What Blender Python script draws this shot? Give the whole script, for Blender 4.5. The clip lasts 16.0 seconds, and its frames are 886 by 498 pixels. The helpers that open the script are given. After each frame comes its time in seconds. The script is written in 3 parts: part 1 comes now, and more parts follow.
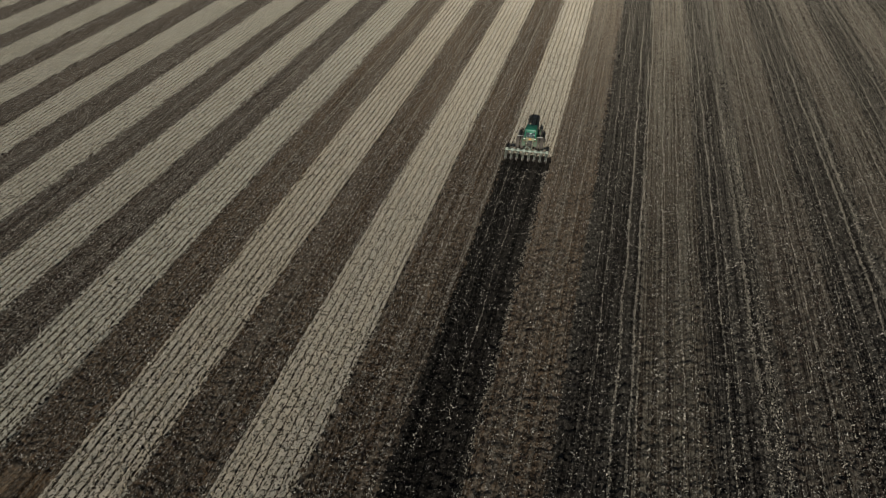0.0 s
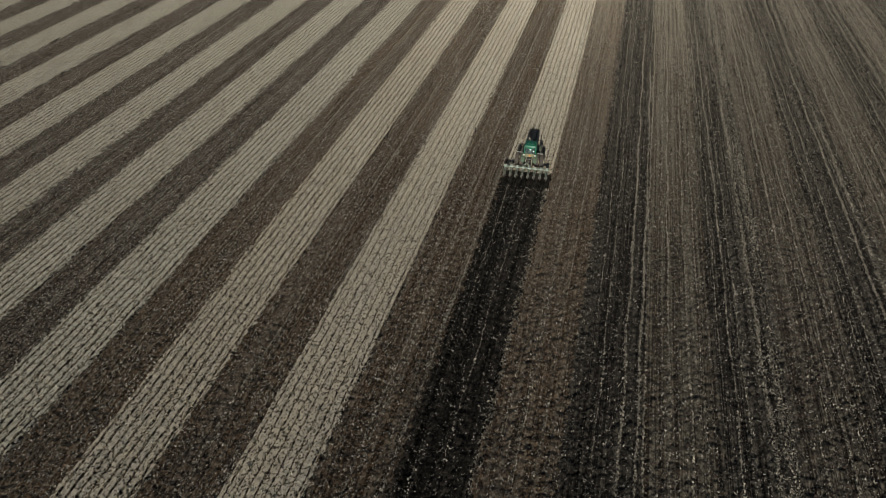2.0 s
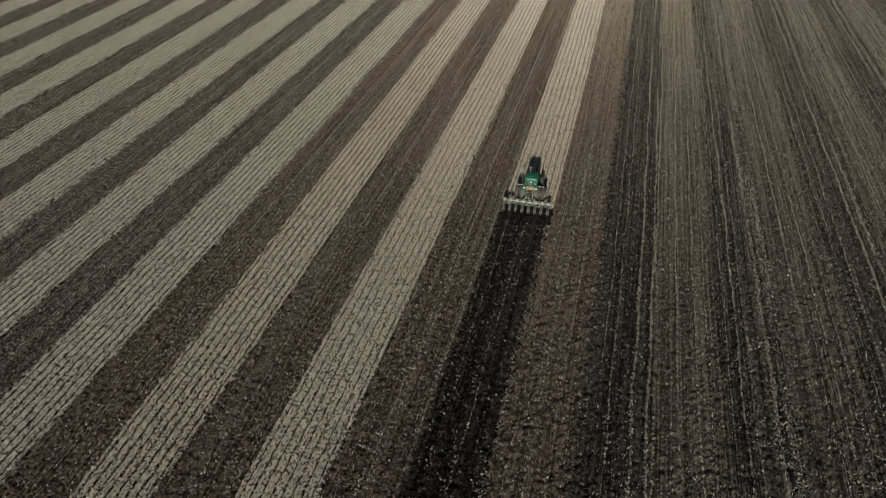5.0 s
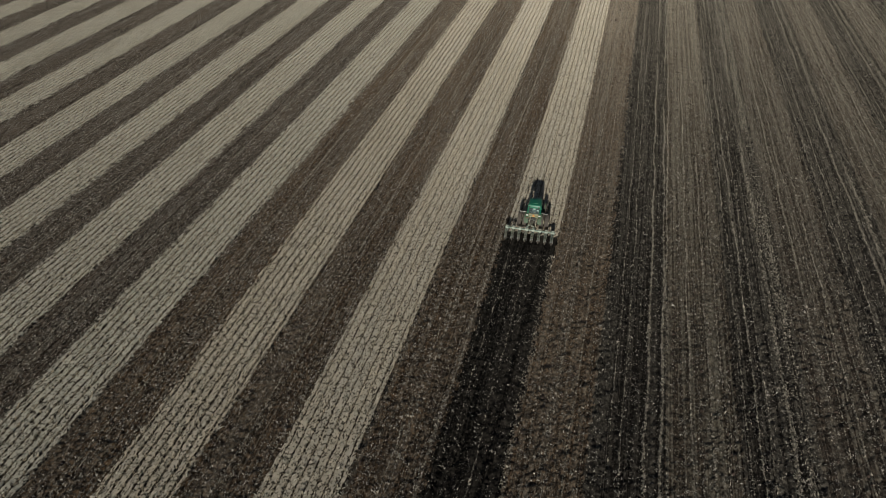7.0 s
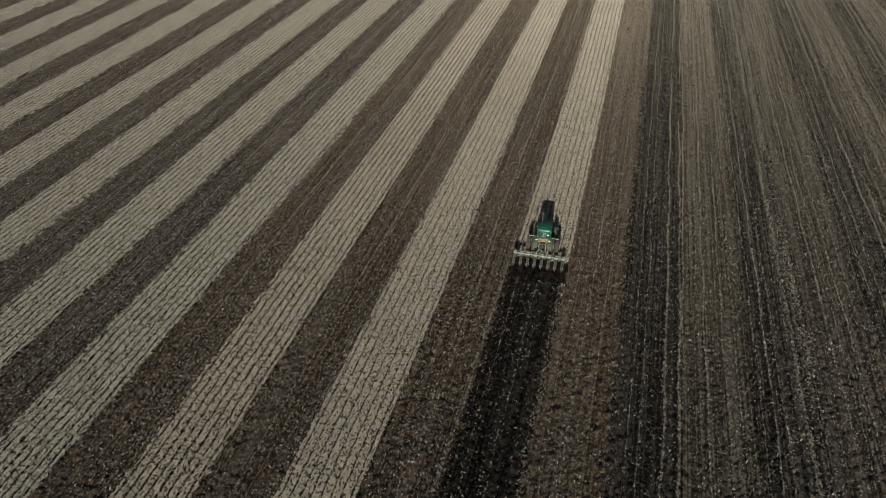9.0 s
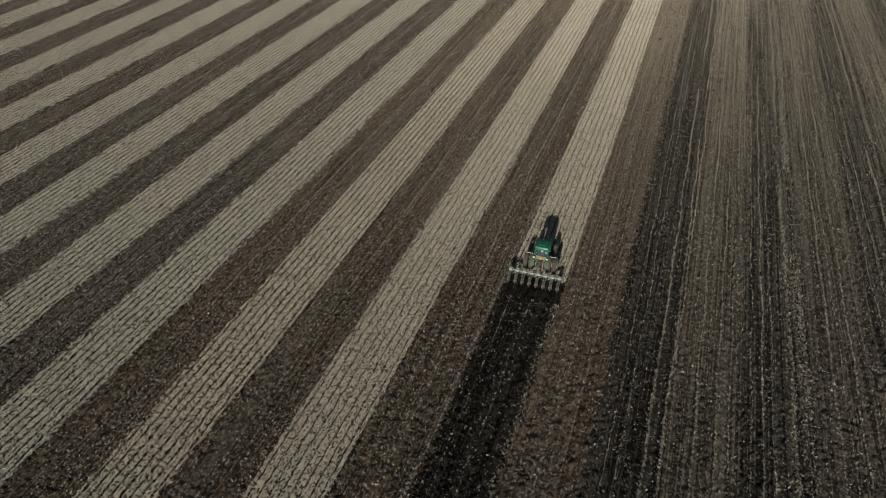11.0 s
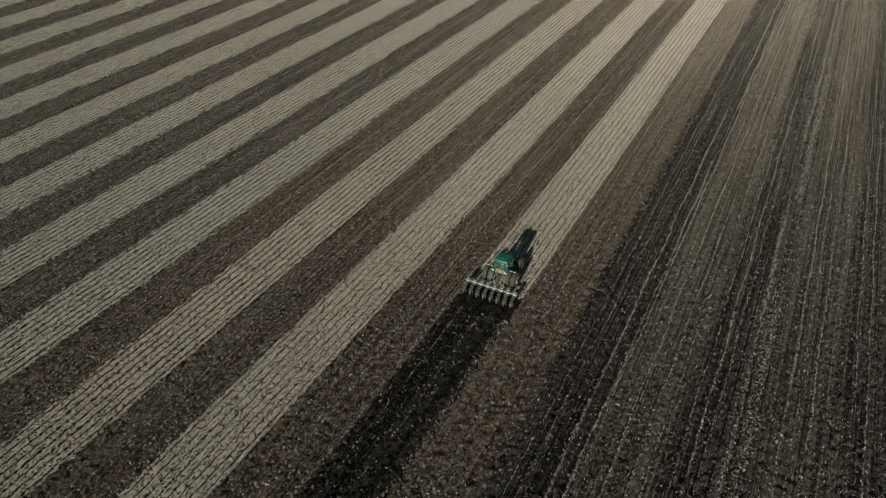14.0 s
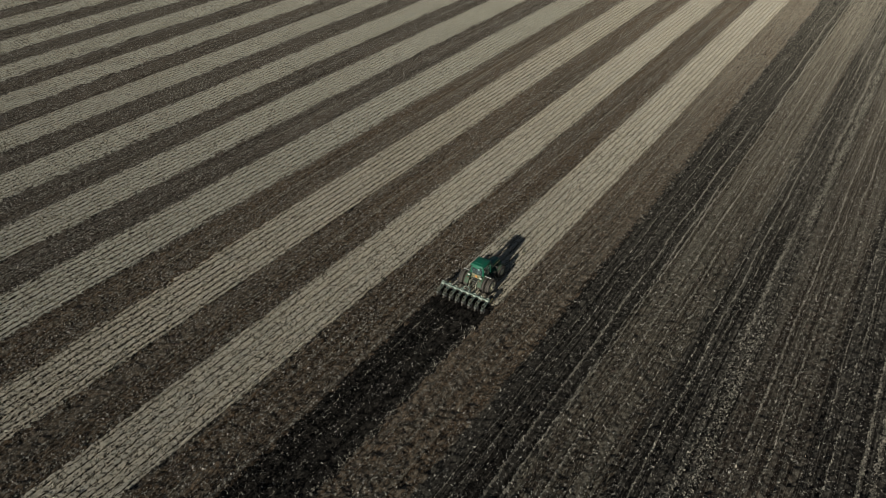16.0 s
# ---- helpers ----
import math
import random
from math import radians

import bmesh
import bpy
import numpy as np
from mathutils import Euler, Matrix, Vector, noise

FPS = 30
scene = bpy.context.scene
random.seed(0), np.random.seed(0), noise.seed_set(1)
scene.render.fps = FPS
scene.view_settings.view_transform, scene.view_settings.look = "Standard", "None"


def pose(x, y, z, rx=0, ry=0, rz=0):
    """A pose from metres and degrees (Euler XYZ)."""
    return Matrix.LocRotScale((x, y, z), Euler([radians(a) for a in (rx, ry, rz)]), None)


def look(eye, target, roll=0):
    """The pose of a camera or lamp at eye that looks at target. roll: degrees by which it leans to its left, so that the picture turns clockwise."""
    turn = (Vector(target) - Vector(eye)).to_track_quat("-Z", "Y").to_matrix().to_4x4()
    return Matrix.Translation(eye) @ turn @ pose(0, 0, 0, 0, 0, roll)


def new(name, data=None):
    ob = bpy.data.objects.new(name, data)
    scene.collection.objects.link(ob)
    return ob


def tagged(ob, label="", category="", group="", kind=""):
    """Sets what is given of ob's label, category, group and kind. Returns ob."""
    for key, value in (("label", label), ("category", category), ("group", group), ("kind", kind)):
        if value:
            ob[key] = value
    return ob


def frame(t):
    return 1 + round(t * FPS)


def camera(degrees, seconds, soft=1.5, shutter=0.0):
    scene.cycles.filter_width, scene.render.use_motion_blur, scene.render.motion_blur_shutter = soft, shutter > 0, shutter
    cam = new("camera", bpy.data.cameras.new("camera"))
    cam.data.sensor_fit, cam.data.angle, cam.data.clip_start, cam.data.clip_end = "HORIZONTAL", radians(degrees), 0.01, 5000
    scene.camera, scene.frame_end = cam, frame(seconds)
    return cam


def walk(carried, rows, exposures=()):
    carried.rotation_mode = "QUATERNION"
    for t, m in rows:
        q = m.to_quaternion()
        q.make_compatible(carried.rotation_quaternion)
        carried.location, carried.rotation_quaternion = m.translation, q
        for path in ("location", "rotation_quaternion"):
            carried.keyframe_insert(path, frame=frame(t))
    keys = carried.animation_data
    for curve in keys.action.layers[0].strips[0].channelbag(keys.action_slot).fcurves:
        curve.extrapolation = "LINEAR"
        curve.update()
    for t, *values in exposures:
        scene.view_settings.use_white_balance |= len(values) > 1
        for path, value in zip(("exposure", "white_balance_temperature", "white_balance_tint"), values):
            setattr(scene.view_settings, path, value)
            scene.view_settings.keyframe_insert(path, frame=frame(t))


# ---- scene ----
cam = camera(62.16, 16.0, soft=0.5)

# ---- camera path: the drone follows the tractor, then swings out to its side ----
PATH = [
    # seconds, x, y, z, tilt, roll, turn
    (0.0, 10.61, -87.29, 45.94, 55.21, -0.85, 14.45),
    (0.5, 10.03, -86.31, 46.00, 55.17, -0.64, 14.13),
    (1.0, 9.74, -85.37, 46.07, 55.18, -0.56, 13.99),
    (1.5, 9.62, -84.40, 46.12, 55.21, -0.57, 14.07),
    (2.0, 9.71, -83.36, 46.19, 55.24, -0.61, 14.18),
    (2.5, 9.83, -82.25, 46.35, 55.22, -0.64, 14.36),
    (3.0, 9.90, -81.13, 46.57, 55.19, -0.72, 14.50),
    (3.5, 9.88, -80.02, 46.78, 55.20, -0.74, 14.59),
    (4.0, 9.75, -78.85, 46.85, 55.22, -0.66, 14.64),
    (4.5, 9.45, -77.69, 46.96, 55.23, -0.53, 14.60),
    (5.0, 9.03, -76.55, 47.14, 55.22, -0.40, 14.49),
    (5.5, 8.56, -75.42, 47.38, 55.21, -0.29, 14.34),
    (6.0, 8.12, -74.24, 47.59, 55.19, -0.18, 14.22),
    (6.5, 7.76, -72.97, 47.74, 55.19, -0.09, 14.17),
    (7.0, 7.44, -71.61, 47.80, 55.20, -0.03, 14.16),
    (7.5, 6.99, -70.22, 47.86, 55.21, -0.02, 14.10),
    (8.0, 6.43, -69.00, 47.93, 55.16, -0.06, 14.08),
    (8.5, 6.26, -67.92, 48.06, 55.12, -0.00, 14.13),
    (9.0, 6.37, -66.99, 48.17, 55.08, 0.19, 14.75),
    (9.5, 6.87, -66.09, 48.24, 55.05, 0.31, 15.67),
    (10.0, 7.78, -65.16, 48.30, 55.02, 0.40, 16.72),
    (10.5, 9.08, -64.15, 48.34, 55.00, 0.48, 17.75),
    (11.0, 10.68, -63.10, 48.38, 54.98, 0.59, 18.74),
    (11.5, 12.48, -62.00, 48.43, 54.96, 0.72, 19.70),
    (12.0, 14.38, -60.91, 48.45, 54.96, 0.87, 20.75),
    (12.5, 16.27, -59.85, 48.39, 54.98, 0.94, 22.11),
    (13.0, 18.29, -58.75, 48.21, 55.04, 0.92, 23.57),
    (13.5, 20.38, -57.59, 48.01, 55.10, 0.87, 25.14),
    (14.0, 22.47, -56.38, 47.85, 55.14, 0.82, 26.77),
    (14.5, 24.49, -55.15, 47.84, 55.12, 0.88, 28.38),
    (15.0, 26.46, -53.93, 47.90, 55.10, 0.94, 29.93),
    (15.5, 28.39, -52.70, 47.91, 55.12, 0.98, 31.48),
    (16.0, 30.24, -51.47, 47.73, 55.21, 0.94, 32.94),
]


def carried_pose(x, y, z, tilt, roll, turn):
    return pose(x, y, z, tilt, 0, turn) @ pose(0, 0, 0, 0, 0, roll)


walk(cam, [(r[0], carried_pose(*r[1:])) for r in PATH], exposures=[(0.0, -0.24, 6500, 12), (13.4, -0.24, 6500, 12), (14.0, -0.22, 6400, 9), (16.0, -0.22, 6400, 9)])

# ---- sky and low sun behind the tractor ----
SUN_HEIGHT, SUN_TURN = 17.0, 175.3       # degrees above the horizon, clockwise from +y
world = bpy.data.worlds.new("evening_sky")
scene.world = world
world.use_nodes = True
wn = world.node_tree.nodes
sky = wn.new("ShaderNodeTexSky")
sky.sky_type = "NISHITA"
sky.sun_disc = False
sky.sun_elevation = radians(SUN_HEIGHT)
sky.sun_rotation = radians(SUN_TURN)
wn["Background"].inputs["Strength"].default_value = 0.030
world.node_tree.links.new(sky.outputs[0], wn["Background"].inputs["Color"])
sun_data = bpy.data.lights.new("sun", "SUN")
sun_data.energy, sun_data.angle, sun_data.color = 4.1, radians(0.6), (1.0, 0.965, 0.87)
sun = new("sun", sun_data)
sun_dir = Vector((math.sin(radians(SUN_TURN)) * math.cos(radians(SUN_HEIGHT)),
                  math.cos(radians(SUN_TURN)) * math.cos(radians(SUN_HEIGHT)), math.sin(radians(SUN_HEIGHT))))
sun.matrix_world = look(sun_dir * 300, (0, 0, 0))


# ---- materials ----
class Nodes:
    """A small builder for procedural materials."""

    def __init__(self, name):
        self.mat = bpy.data.materials.new(name)
        self.mat.use_nodes = True
        self.tree = self.mat.node_tree
        self.bsdf = self.tree.nodes["Principled BSDF"]

    def add(self, kind, **values):
        node = self.tree.nodes.new(kind)
        for key, value in values.items():
            node.inputs[key].default_value = value
        return node

    def link(self, a, b):
        self.tree.links.new(a, b)

    def place(self, scale):
        """World position, stretched."""
        pos = self.tree.nodes.new("ShaderNodeNewGeometry")
        mp = self.tree.nodes.new("ShaderNodeMapping")
        mp.inputs["Scale"].default_value = scale
        self.link(pos.outputs["Position"], mp.inputs["Vector"])
        return mp.outputs["Vector"]

    def noise(self, scale, detail=4.0, stretch=(1, 1, 1), rough=0.6):
        n = self.add("ShaderNodeTexNoise", Scale=scale, Detail=detail, Roughness=rough)
        self.link(self.place(stretch), n.inputs["Vector"])
        return n.outputs["Fac"]

    def ramp(self, fac, stops):
        r = self.tree.nodes.new("ShaderNodeValToRGB")
        while len(r.color_ramp.elements) < len(stops):
            r.color_ramp.elements.new(0.5)
        for el, (at, c) in zip(r.color_ramp.elements, stops):
            el.position = at
            el.color = (c, c, c, 1) if isinstance(c, (int, float)) else (*c, 1)
        self.link(fac, r.inputs["Fac"])
        return r.outputs["Color"]

    def mix(self, fac, a, b, how="MIX"):
        m = self.tree.nodes.new("ShaderNodeMix")
        m.data_type, m.blend_type = "RGBA", how
        for value, socket in ((fac, m.inputs[0]), (a, m.inputs[6]), (b, m.inputs[7])):
            if isinstance(value, (int, float)):
                socket.default_value = value
            elif isinstance(value, tuple):
                socket.default_value = (*value, 1)
            else:
                self.link(value, socket)
        return m.outputs[2]

    def bump(self, height, strength, distance):
        b = self.add("ShaderNodeBump", Strength=strength, Distance=distance)
        self.link(height, b.inputs["Height"])
        self.link(b.outputs["Normal"], self.bsdf.inputs["Normal"])

    def finish(self, color, rough=0.9, metal=0.0, diffuse_rough=0.0, specular=None):
        for value, key in ((color, "Base Color"), (rough, "Roughness")):
            if isinstance(value, tuple):
                self.bsdf.inputs[key].default_value = (*value, 1)
            elif isinstance(value, (int, float)):
                self.bsdf.inputs[key].default_value = value
            else:
                self.link(value, self.bsdf.inputs[key])
        self.bsdf.inputs["Metallic"].default_value = metal
        self.bsdf.inputs["Diffuse Roughness"].default_value = diffuse_rough
        if specular is not None:
            self.bsdf.inputs["Specular IOR Level"].default_value = specular
        return self.mat


def soil_material(name, dark, light, straw, straw_amount, line_amount, line_scale=1.31, dust=0.0, rust=0.0):
    """Tilled earth: crumbs, damp patches, residue dragged into lines along the rows; dust: weight of the sheen
    imitating antisolar glow.
    """
    n = Nodes(name)
    crumbs = n.noise(4.0, 2.5, (1, 0.8, 1), 0.65)
    patches = n.noise(0.10, 3.0, (1, 0.35, 1))
    tone = n.mix(0.25, n.ramp(crumbs, [(0.455, 0.0), (0.60, 1.0)]), n.ramp(patches, [(0.35, 0.0), (0.65, 1.0)]))
    earth = n.mix(tone, dark, light)
    if rust:
        # drier, redder earth along some of the furrows
        passes = n.ramp(n.noise(1.0, 2.0, (0.42, 0.012, 1), 0.5), [(0.44, 0.0), (0.60, rust)])
        earth = n.mix(passes, earth, n.mix(1.0, earth, (1.22, 1.0, 0.72), "MULTIPLY"))
    broad = n.ramp(n.noise(1.0, 1.0, (line_scale, 0.02, 1), 0.5), [(0.46, 0.0), (0.66, 1.0)])
    narrow = n.ramp(n.noise(1.0, 1.0, (line_scale * 2.6, 0.03, 1), 0.5), [(0.50, 0.0), (0.60, 1.0)])
    lines = n.mix(1.0, broad, narrow, "LIGHTEN")
    fine = n.noise(4.4, 1.0, (1, 0.8, 1), 0.5)
    bits = n.ramp(fine, [(0.60, 0.0), (0.68, 1.0)])
    dense = n.ramp(fine, [(0.42, 0.35), (0.58, 1.0)])
    scattered = n.mix(1.0, bits, (straw_amount,) * 3, "MULTIPLY")
    drawn = n.mix(1.0, n.mix(1.0, lines, dense, "MULTIPLY"), (line_amount,) * 3, "MULTIPLY")
    fac = n.mix(1.0, scattered, drawn, "LIGHTEN")
    n.bump(n.noise(5.5, 6.0, (1, 1, 1), 0.75), 0.8, 0.16)
    n.bsdf.inputs["Sheen Weight"].default_value = dust      # dust sheen, set to stand in for haze and glow opposite the sun
    n.bsdf.inputs["Sheen Roughness"].default_value = 0.3
    n.bsdf.inputs["Sheen Tint"].default_value = (0.80, 0.72, 0.56, 1)
    return n.finish(n.mix(fac, earth, straw), 0.95, 0.0, 1.0, 0.1)


def stubble_material(name, low, high):
    """Chopped straw over earth between the cut rows."""
    n = Nodes(name)
    fine = n.noise(4.6, 2.0, (1.2, 0.8, 1), 0.65)
    patches = n.noise(0.1, 3.0, (1, 0.3, 1))
    swath = n.noise(0.9, 2.0, (1.0, 0.03, 1))
    straw = n.mix(n.ramp(patches, [(0.35, 0.0), (0.65, 1.0)]), low, high)
    straw = n.mix(n.ramp(swath, [(0.4, 0.0), (0.65, 0.4)]), straw, (0.47, 0.455, 0.40))
    color = n.mix(n.ramp(fine, [(0.40, 0.0), (0.50, 1.0)]), (0.075, 0.064, 0.047), straw)
    n.bump(n.noise(9.0, 5.0, (1.2, 0.9, 1), 0.8), 0.7, 0.10)
    n.bsdf.inputs["Sheen Weight"].default_value = 0.06      # fibre sheen, added to imitate the hot-spot opposite the sun
    n.bsdf.inputs["Sheen Tint"].default_value = (0.9, 0.85, 0.7, 1)
    return n.finish(color, 0.9, 0.0, 1.0, 0.15)


def row_gap_material(name):
    """Bare earth and painted stalk shade along cut rows, straw fallen across in places."""
    n = Nodes(name)
    across = n.ramp(n.noise(3.6, 1.5, (0.6, 1.0, 1), 0.5), [(0.50, 0.0), (0.58, 0.9)])
    crumbs = n.noise(9.0, 5.0, (1, 1, 1), 0.8)
    # kept near black so the colour carries the stalk rows' cast shadows
    earth = n.mix(crumbs, (0.010, 0.0078, 0.0055), (0.055, 0.043, 0.031))
    n.bump(crumbs, 1.0, 0.15)
    return n.finish(n.mix(across, earth, (0.34, 0.30, 0.22)), 0.95, 0.0, 1.0, 0.1)


def straw_material(name, low, high):
    n = Nodes(name)
    info = n.tree.nodes.new("ShaderNodeNewGeometry")
    grain = n.noise(30.0, 2.0)
    color = n.mix(info.outputs["Random Per Island"], low, high)
    color = n.mix(n.ramp(grain, [(0.3, 0.3), (0.6, 0.0)]), color, (0.10, 0.08, 0.05))
    return n.finish(color, 0.55, 0.0, 0.4, 0.4)


def clod_material(name, low, high):
    n = Nodes(name)
    info = n.tree.nodes.new("ShaderNodeNewGeometry")
    color = n.mix(info.outputs["Random Per Island"], low, high)
    n.bump(n.noise(25.0, 4.0), 0.6, 0.03)
    return n.finish(color, 0.95, 0.0, 1.0, 0.15)


def paint_material(name, color, dust=0.35, rough=0.4):
    """Machine paint with field dust settled in patches."""
    n = Nodes(name)
    d = n.ramp(n.noise(2.2, 5.0, (1, 1, 1), 0.7), [(0.42, 0.0), (0.7, dust)])
    scuff = n.ramp(n.noise(14.0, 4.0), [(0.6, 0.0), (0.75, 0.3)])
    c = n.mix(d, color, (0.20, 0.165, 0.12))
    c = n.mix(scuff, c, tuple(v * 0.6 for v in color))
    n.bump(n.noise(40.0, 2.0), 0.1, 0.004)
    return n.finish(c, n.ramp(d, [(0.0, rough), (0.4, 0.85)]))


def rubber_material():
    n = Nodes("dusty_rubber")
    d = n.ramp(n.noise(3.0, 5.0), [(0.32, 0.3), (0.68, 0.9)])
    n.bump(n.noise(30.0, 3.0), 0.3, 0.006)
    return n.finish(n.mix(d, (0.02, 0.02, 0.02), (0.125, 0.108, 0.086)), 0.85)


def glass_material():
    n = Nodes("cab_glass")
    n.bsdf.inputs["Transmission Weight"].default_value = 0.92     # a film of field dust
    n.bsdf.inputs["IOR"].default_value = 1.45
    haze = n.ramp(n.noise(3.0, 3.0), [(0.4, 0.02), (0.8, 0.12)])
    return n.finish((0.40, 0.52, 0.51), haze)


M_GROUND = soil_material("far_field_earth", (0.03, 0.025, 0.02), (0.10, 0.083, 0.066), (0.36, 0.32, 0.25), 0.5, 0.5)
M_DRY = soil_material("dry_tilled_earth", (0.006, 0.0047, 0.0038), (0.070, 0.0537, 0.0418), (0.36, 0.325, 0.26), 0.45, 0.28, 2.0, 0.10, 0.4)
M_BROWN = soil_material("dry_brown_tilled_earth", (0.009, 0.0067, 0.0047), (0.116, 0.0815, 0.0515), (0.36, 0.315, 0.245), 0.42, 0.30, 2.0, 0.12, 0.5)
M_TAN = soil_material("tan_brown_tilled_earth", (0.011, 0.0082, 0.0058), (0.145, 0.1035, 0.0685), (0.36, 0.32, 0.25), 0.36, 0.34, 2.2, 0.34, 0.25)
M_OLD = soil_material("older_tilled_earth", (0.009, 0.0070, 0.0052), (0.090, 0.0695, 0.0495), (0.36, 0.33, 0.255), 0.34, 0.42, 2.2, 0.34)
# older earth dimmed: light falloff away from the antisolar glow put into colour
M_OLD_DIM = soil_material("dimmed_tilled_earth", (0.005, 0.0038, 0.0029), (0.060, 0.0445, 0.0330), (0.36, 0.325, 0.255), 0.32, 0.38, 2.2, 0.26)
M_DAMP = [soil_material("damp_tilled_earth", (0.002, 0.0017, 0.0014), (0.020, 0.0164, 0.0134), (0.34, 0.31, 0.25), 0.20, 0.22, 2.2, 0.18),
          soil_material("drying_tilled_earth", (0.0025, 0.0021, 0.0018), (0.024, 0.0197, 0.0163), (0.34, 0.31, 0.25), 0.28, 0.32, 2.2, 0.20),
          soil_material("nearly_dry_tilled_earth", (0.003, 0.0025, 0.0021), (0.030, 0.0246, 0.0203), (0.34, 0.31, 0.25), 0.30, 0.32, 2.2, 0.12)]
M_FRESH = soil_material("fresh_turned_earth", (0.0013, 0.0011, 0.0009), (0.0125, 0.0104, 0.0086), (0.28, 0.25, 0.20), 0.14, 0.12)
M_STUBBLE = stubble_material("stubble_straw", (0.48, 0.457, 0.362), (0.535, 0.512, 0.417))
M_STUBBLE_TAN = stubble_material("tan_stubble_straw", (0.525, 0.464, 0.352), (0.58, 0.519, 0.405))
M_GAP = row_gap_material("row_gap_earth_and_shade")
M_STALK = straw_material("cut_stalk", (0.20, 0.16, 0.11), (0.50, 0.43, 0.31))
M_LITTER = straw_material("straw_litter", (0.29, 0.262, 0.195), (0.64, 0.61, 0.505))
M_FLAKE = straw_material("bleached_straw", (0.11, 0.097, 0.075), (0.56, 0.525, 0.45))
M_DRAWN = straw_material("drawn_out_chaff", (0.11, 0.096, 0.072), (0.46, 0.425, 0.34))
M_CHAFF = straw_material("weathered_chaff", (0.05, 0.042, 0.034), (0.52, 0.49, 0.42))
M_CLOD_DRY = clod_material("dry_clods", (0.014, 0.0104, 0.0085), (0.108, 0.080, 0.0645))
M_CLOD_FRESH = clod_material("fresh_clods", (0.003, 0.0026, 0.0022), (0.022, 0.0185, 0.0155))
M_CLOD_DAMP = clod_material("damp_clods", (0.004, 0.0035, 0.003), (0.031, 0.026, 0.0215))
M_GREEN = paint_material("green_paint", (0.006, 0.15, 0.085), 0.2, 0.35)
M_FENDER = paint_material("dusty_fender_paint", (0.045, 0.10, 0.055), 0.32, 0.6)
M_LEDGE = paint_material("dusty_yellow_green_panel", (0.24, 0.25, 0.15), 0.4, 0.6)
M_ARM = paint_material("dusty_pale_link_steel", (0.36, 0.36, 0.27), 0.35, 0.55)
M_YELLOW = paint_material("yellow_paint", (0.80, 0.70, 0.34), 0.22, 0.5)
M_RIM = paint_material("faded_yellow_rim_paint", (0.86, 0.80, 0.58), 0.12, 0.45)
M_BAR = paint_material("weathered_grey_green_paint", (0.20, 0.275, 0.235), 0.3, 0.5)
M_UNIT = paint_material("dusty_unit_paint", (0.14, 0.17, 0.13), 0.5, 0.6)
M_PALE = paint_material("pale_worn_plastic", (0.14, 0.16, 0.145), 0.35, 0.6)
M_WORN = paint_material("worn_pale_green_paint", (0.40, 0.46, 0.39), 0.3, 0.55)
M_WHITE = paint_material("pale_bar_paint", (0.62, 0.62, 0.58), 0.2, 0.5)
M_BLACK = paint_material("black_cast_iron", (0.02, 0.02, 0.02), 0.4, 0.6)
M_STEEL = paint_material("worn_steel", (0.30, 0.29, 0.27), 0.3, 0.45)
M_RUBBER = rubber_material()
M_GLASS = glass_material()
M_ORANGE = Nodes("orange_reflector").finish((0.62, 0.27, 0.06), 0.6)
M_RED = Nodes("red_lens").finish((0.20, 0.03, 0.02), 0.4)
M_LAMP = Nodes("clear_lamp_lens").finish((0.75, 0.75, 0.7), 0.2)
M_SEAT = Nodes("seat_cloth").finish((0.07, 0.075, 0.08), 0.9)


# ---- mesh helpers ----
def part(name, bm, material, parent, label=""):
    """Links a bmesh as one mesh object under a thing or under a part."""
    mesh = bpy.data.meshes.new(name)
    bm.normal_update()
    bm.to_mesh(mesh)
    bm.free()
    mesh.materials.append(material)
    ob = new(name, mesh)
    ob.parent = parent
    return tagged(ob, label)


def thing(name, where, label, category, group="", kind=""):
    ob = new(name)
    ob.location = where
    return tagged(ob, label, category, group, kind)


def box(bm, c, s, bevel=0.0, turn=None):
    made = bmesh.ops.create_cube(bm, size=1.0)["verts"]
    m = Matrix.Translation(c) @ (turn or Matrix()) @ Matrix.Diagonal((*s, 1))
    bmesh.ops.transform(bm, matrix=m, verts=made)
    if bevel:
        edges = list({e for v in made for e in v.link_edges})
        bmesh.ops.bevel(bm, geom=edges, offset=bevel, segments=2, profile=0.6, affect="EDGES")


def rod(bm, a, b, r, sides=10, r2=None):
    a, b = Vector(a), Vector(b)
    m = Matrix.Translation((a + b) / 2) @ (b - a).to_track_quat("Z", "Y").to_matrix().to_4x4()
    bmesh.ops.create_cone(bm, cap_ends=True, segments=sides, radius1=r, radius2=r if r2 is None else r2, depth=(b - a).length, matrix=m)


def lathe_x(bm, profile, sides):
    """Spins a closed profile of (x, r) round the x axis."""
    rings = [[bm.verts.new((x, r * math.cos(2 * math.pi * i / sides), r * math.sin(2 * math.pi * i / sides))) for x, r in profile]
             for i in range(sides)]
    n = len(profile)
    for i in range(sides):
        a, b = rings[i], rings[(i + 1) % sides]
        for j in range(n):
            bm.faces.new((a[j], b[j], b[(j + 1) % n], a[(j + 1) % n]))


def smooth(ob):
    for poly in ob.data.polygons:
        poly.use_smooth = True
    return ob


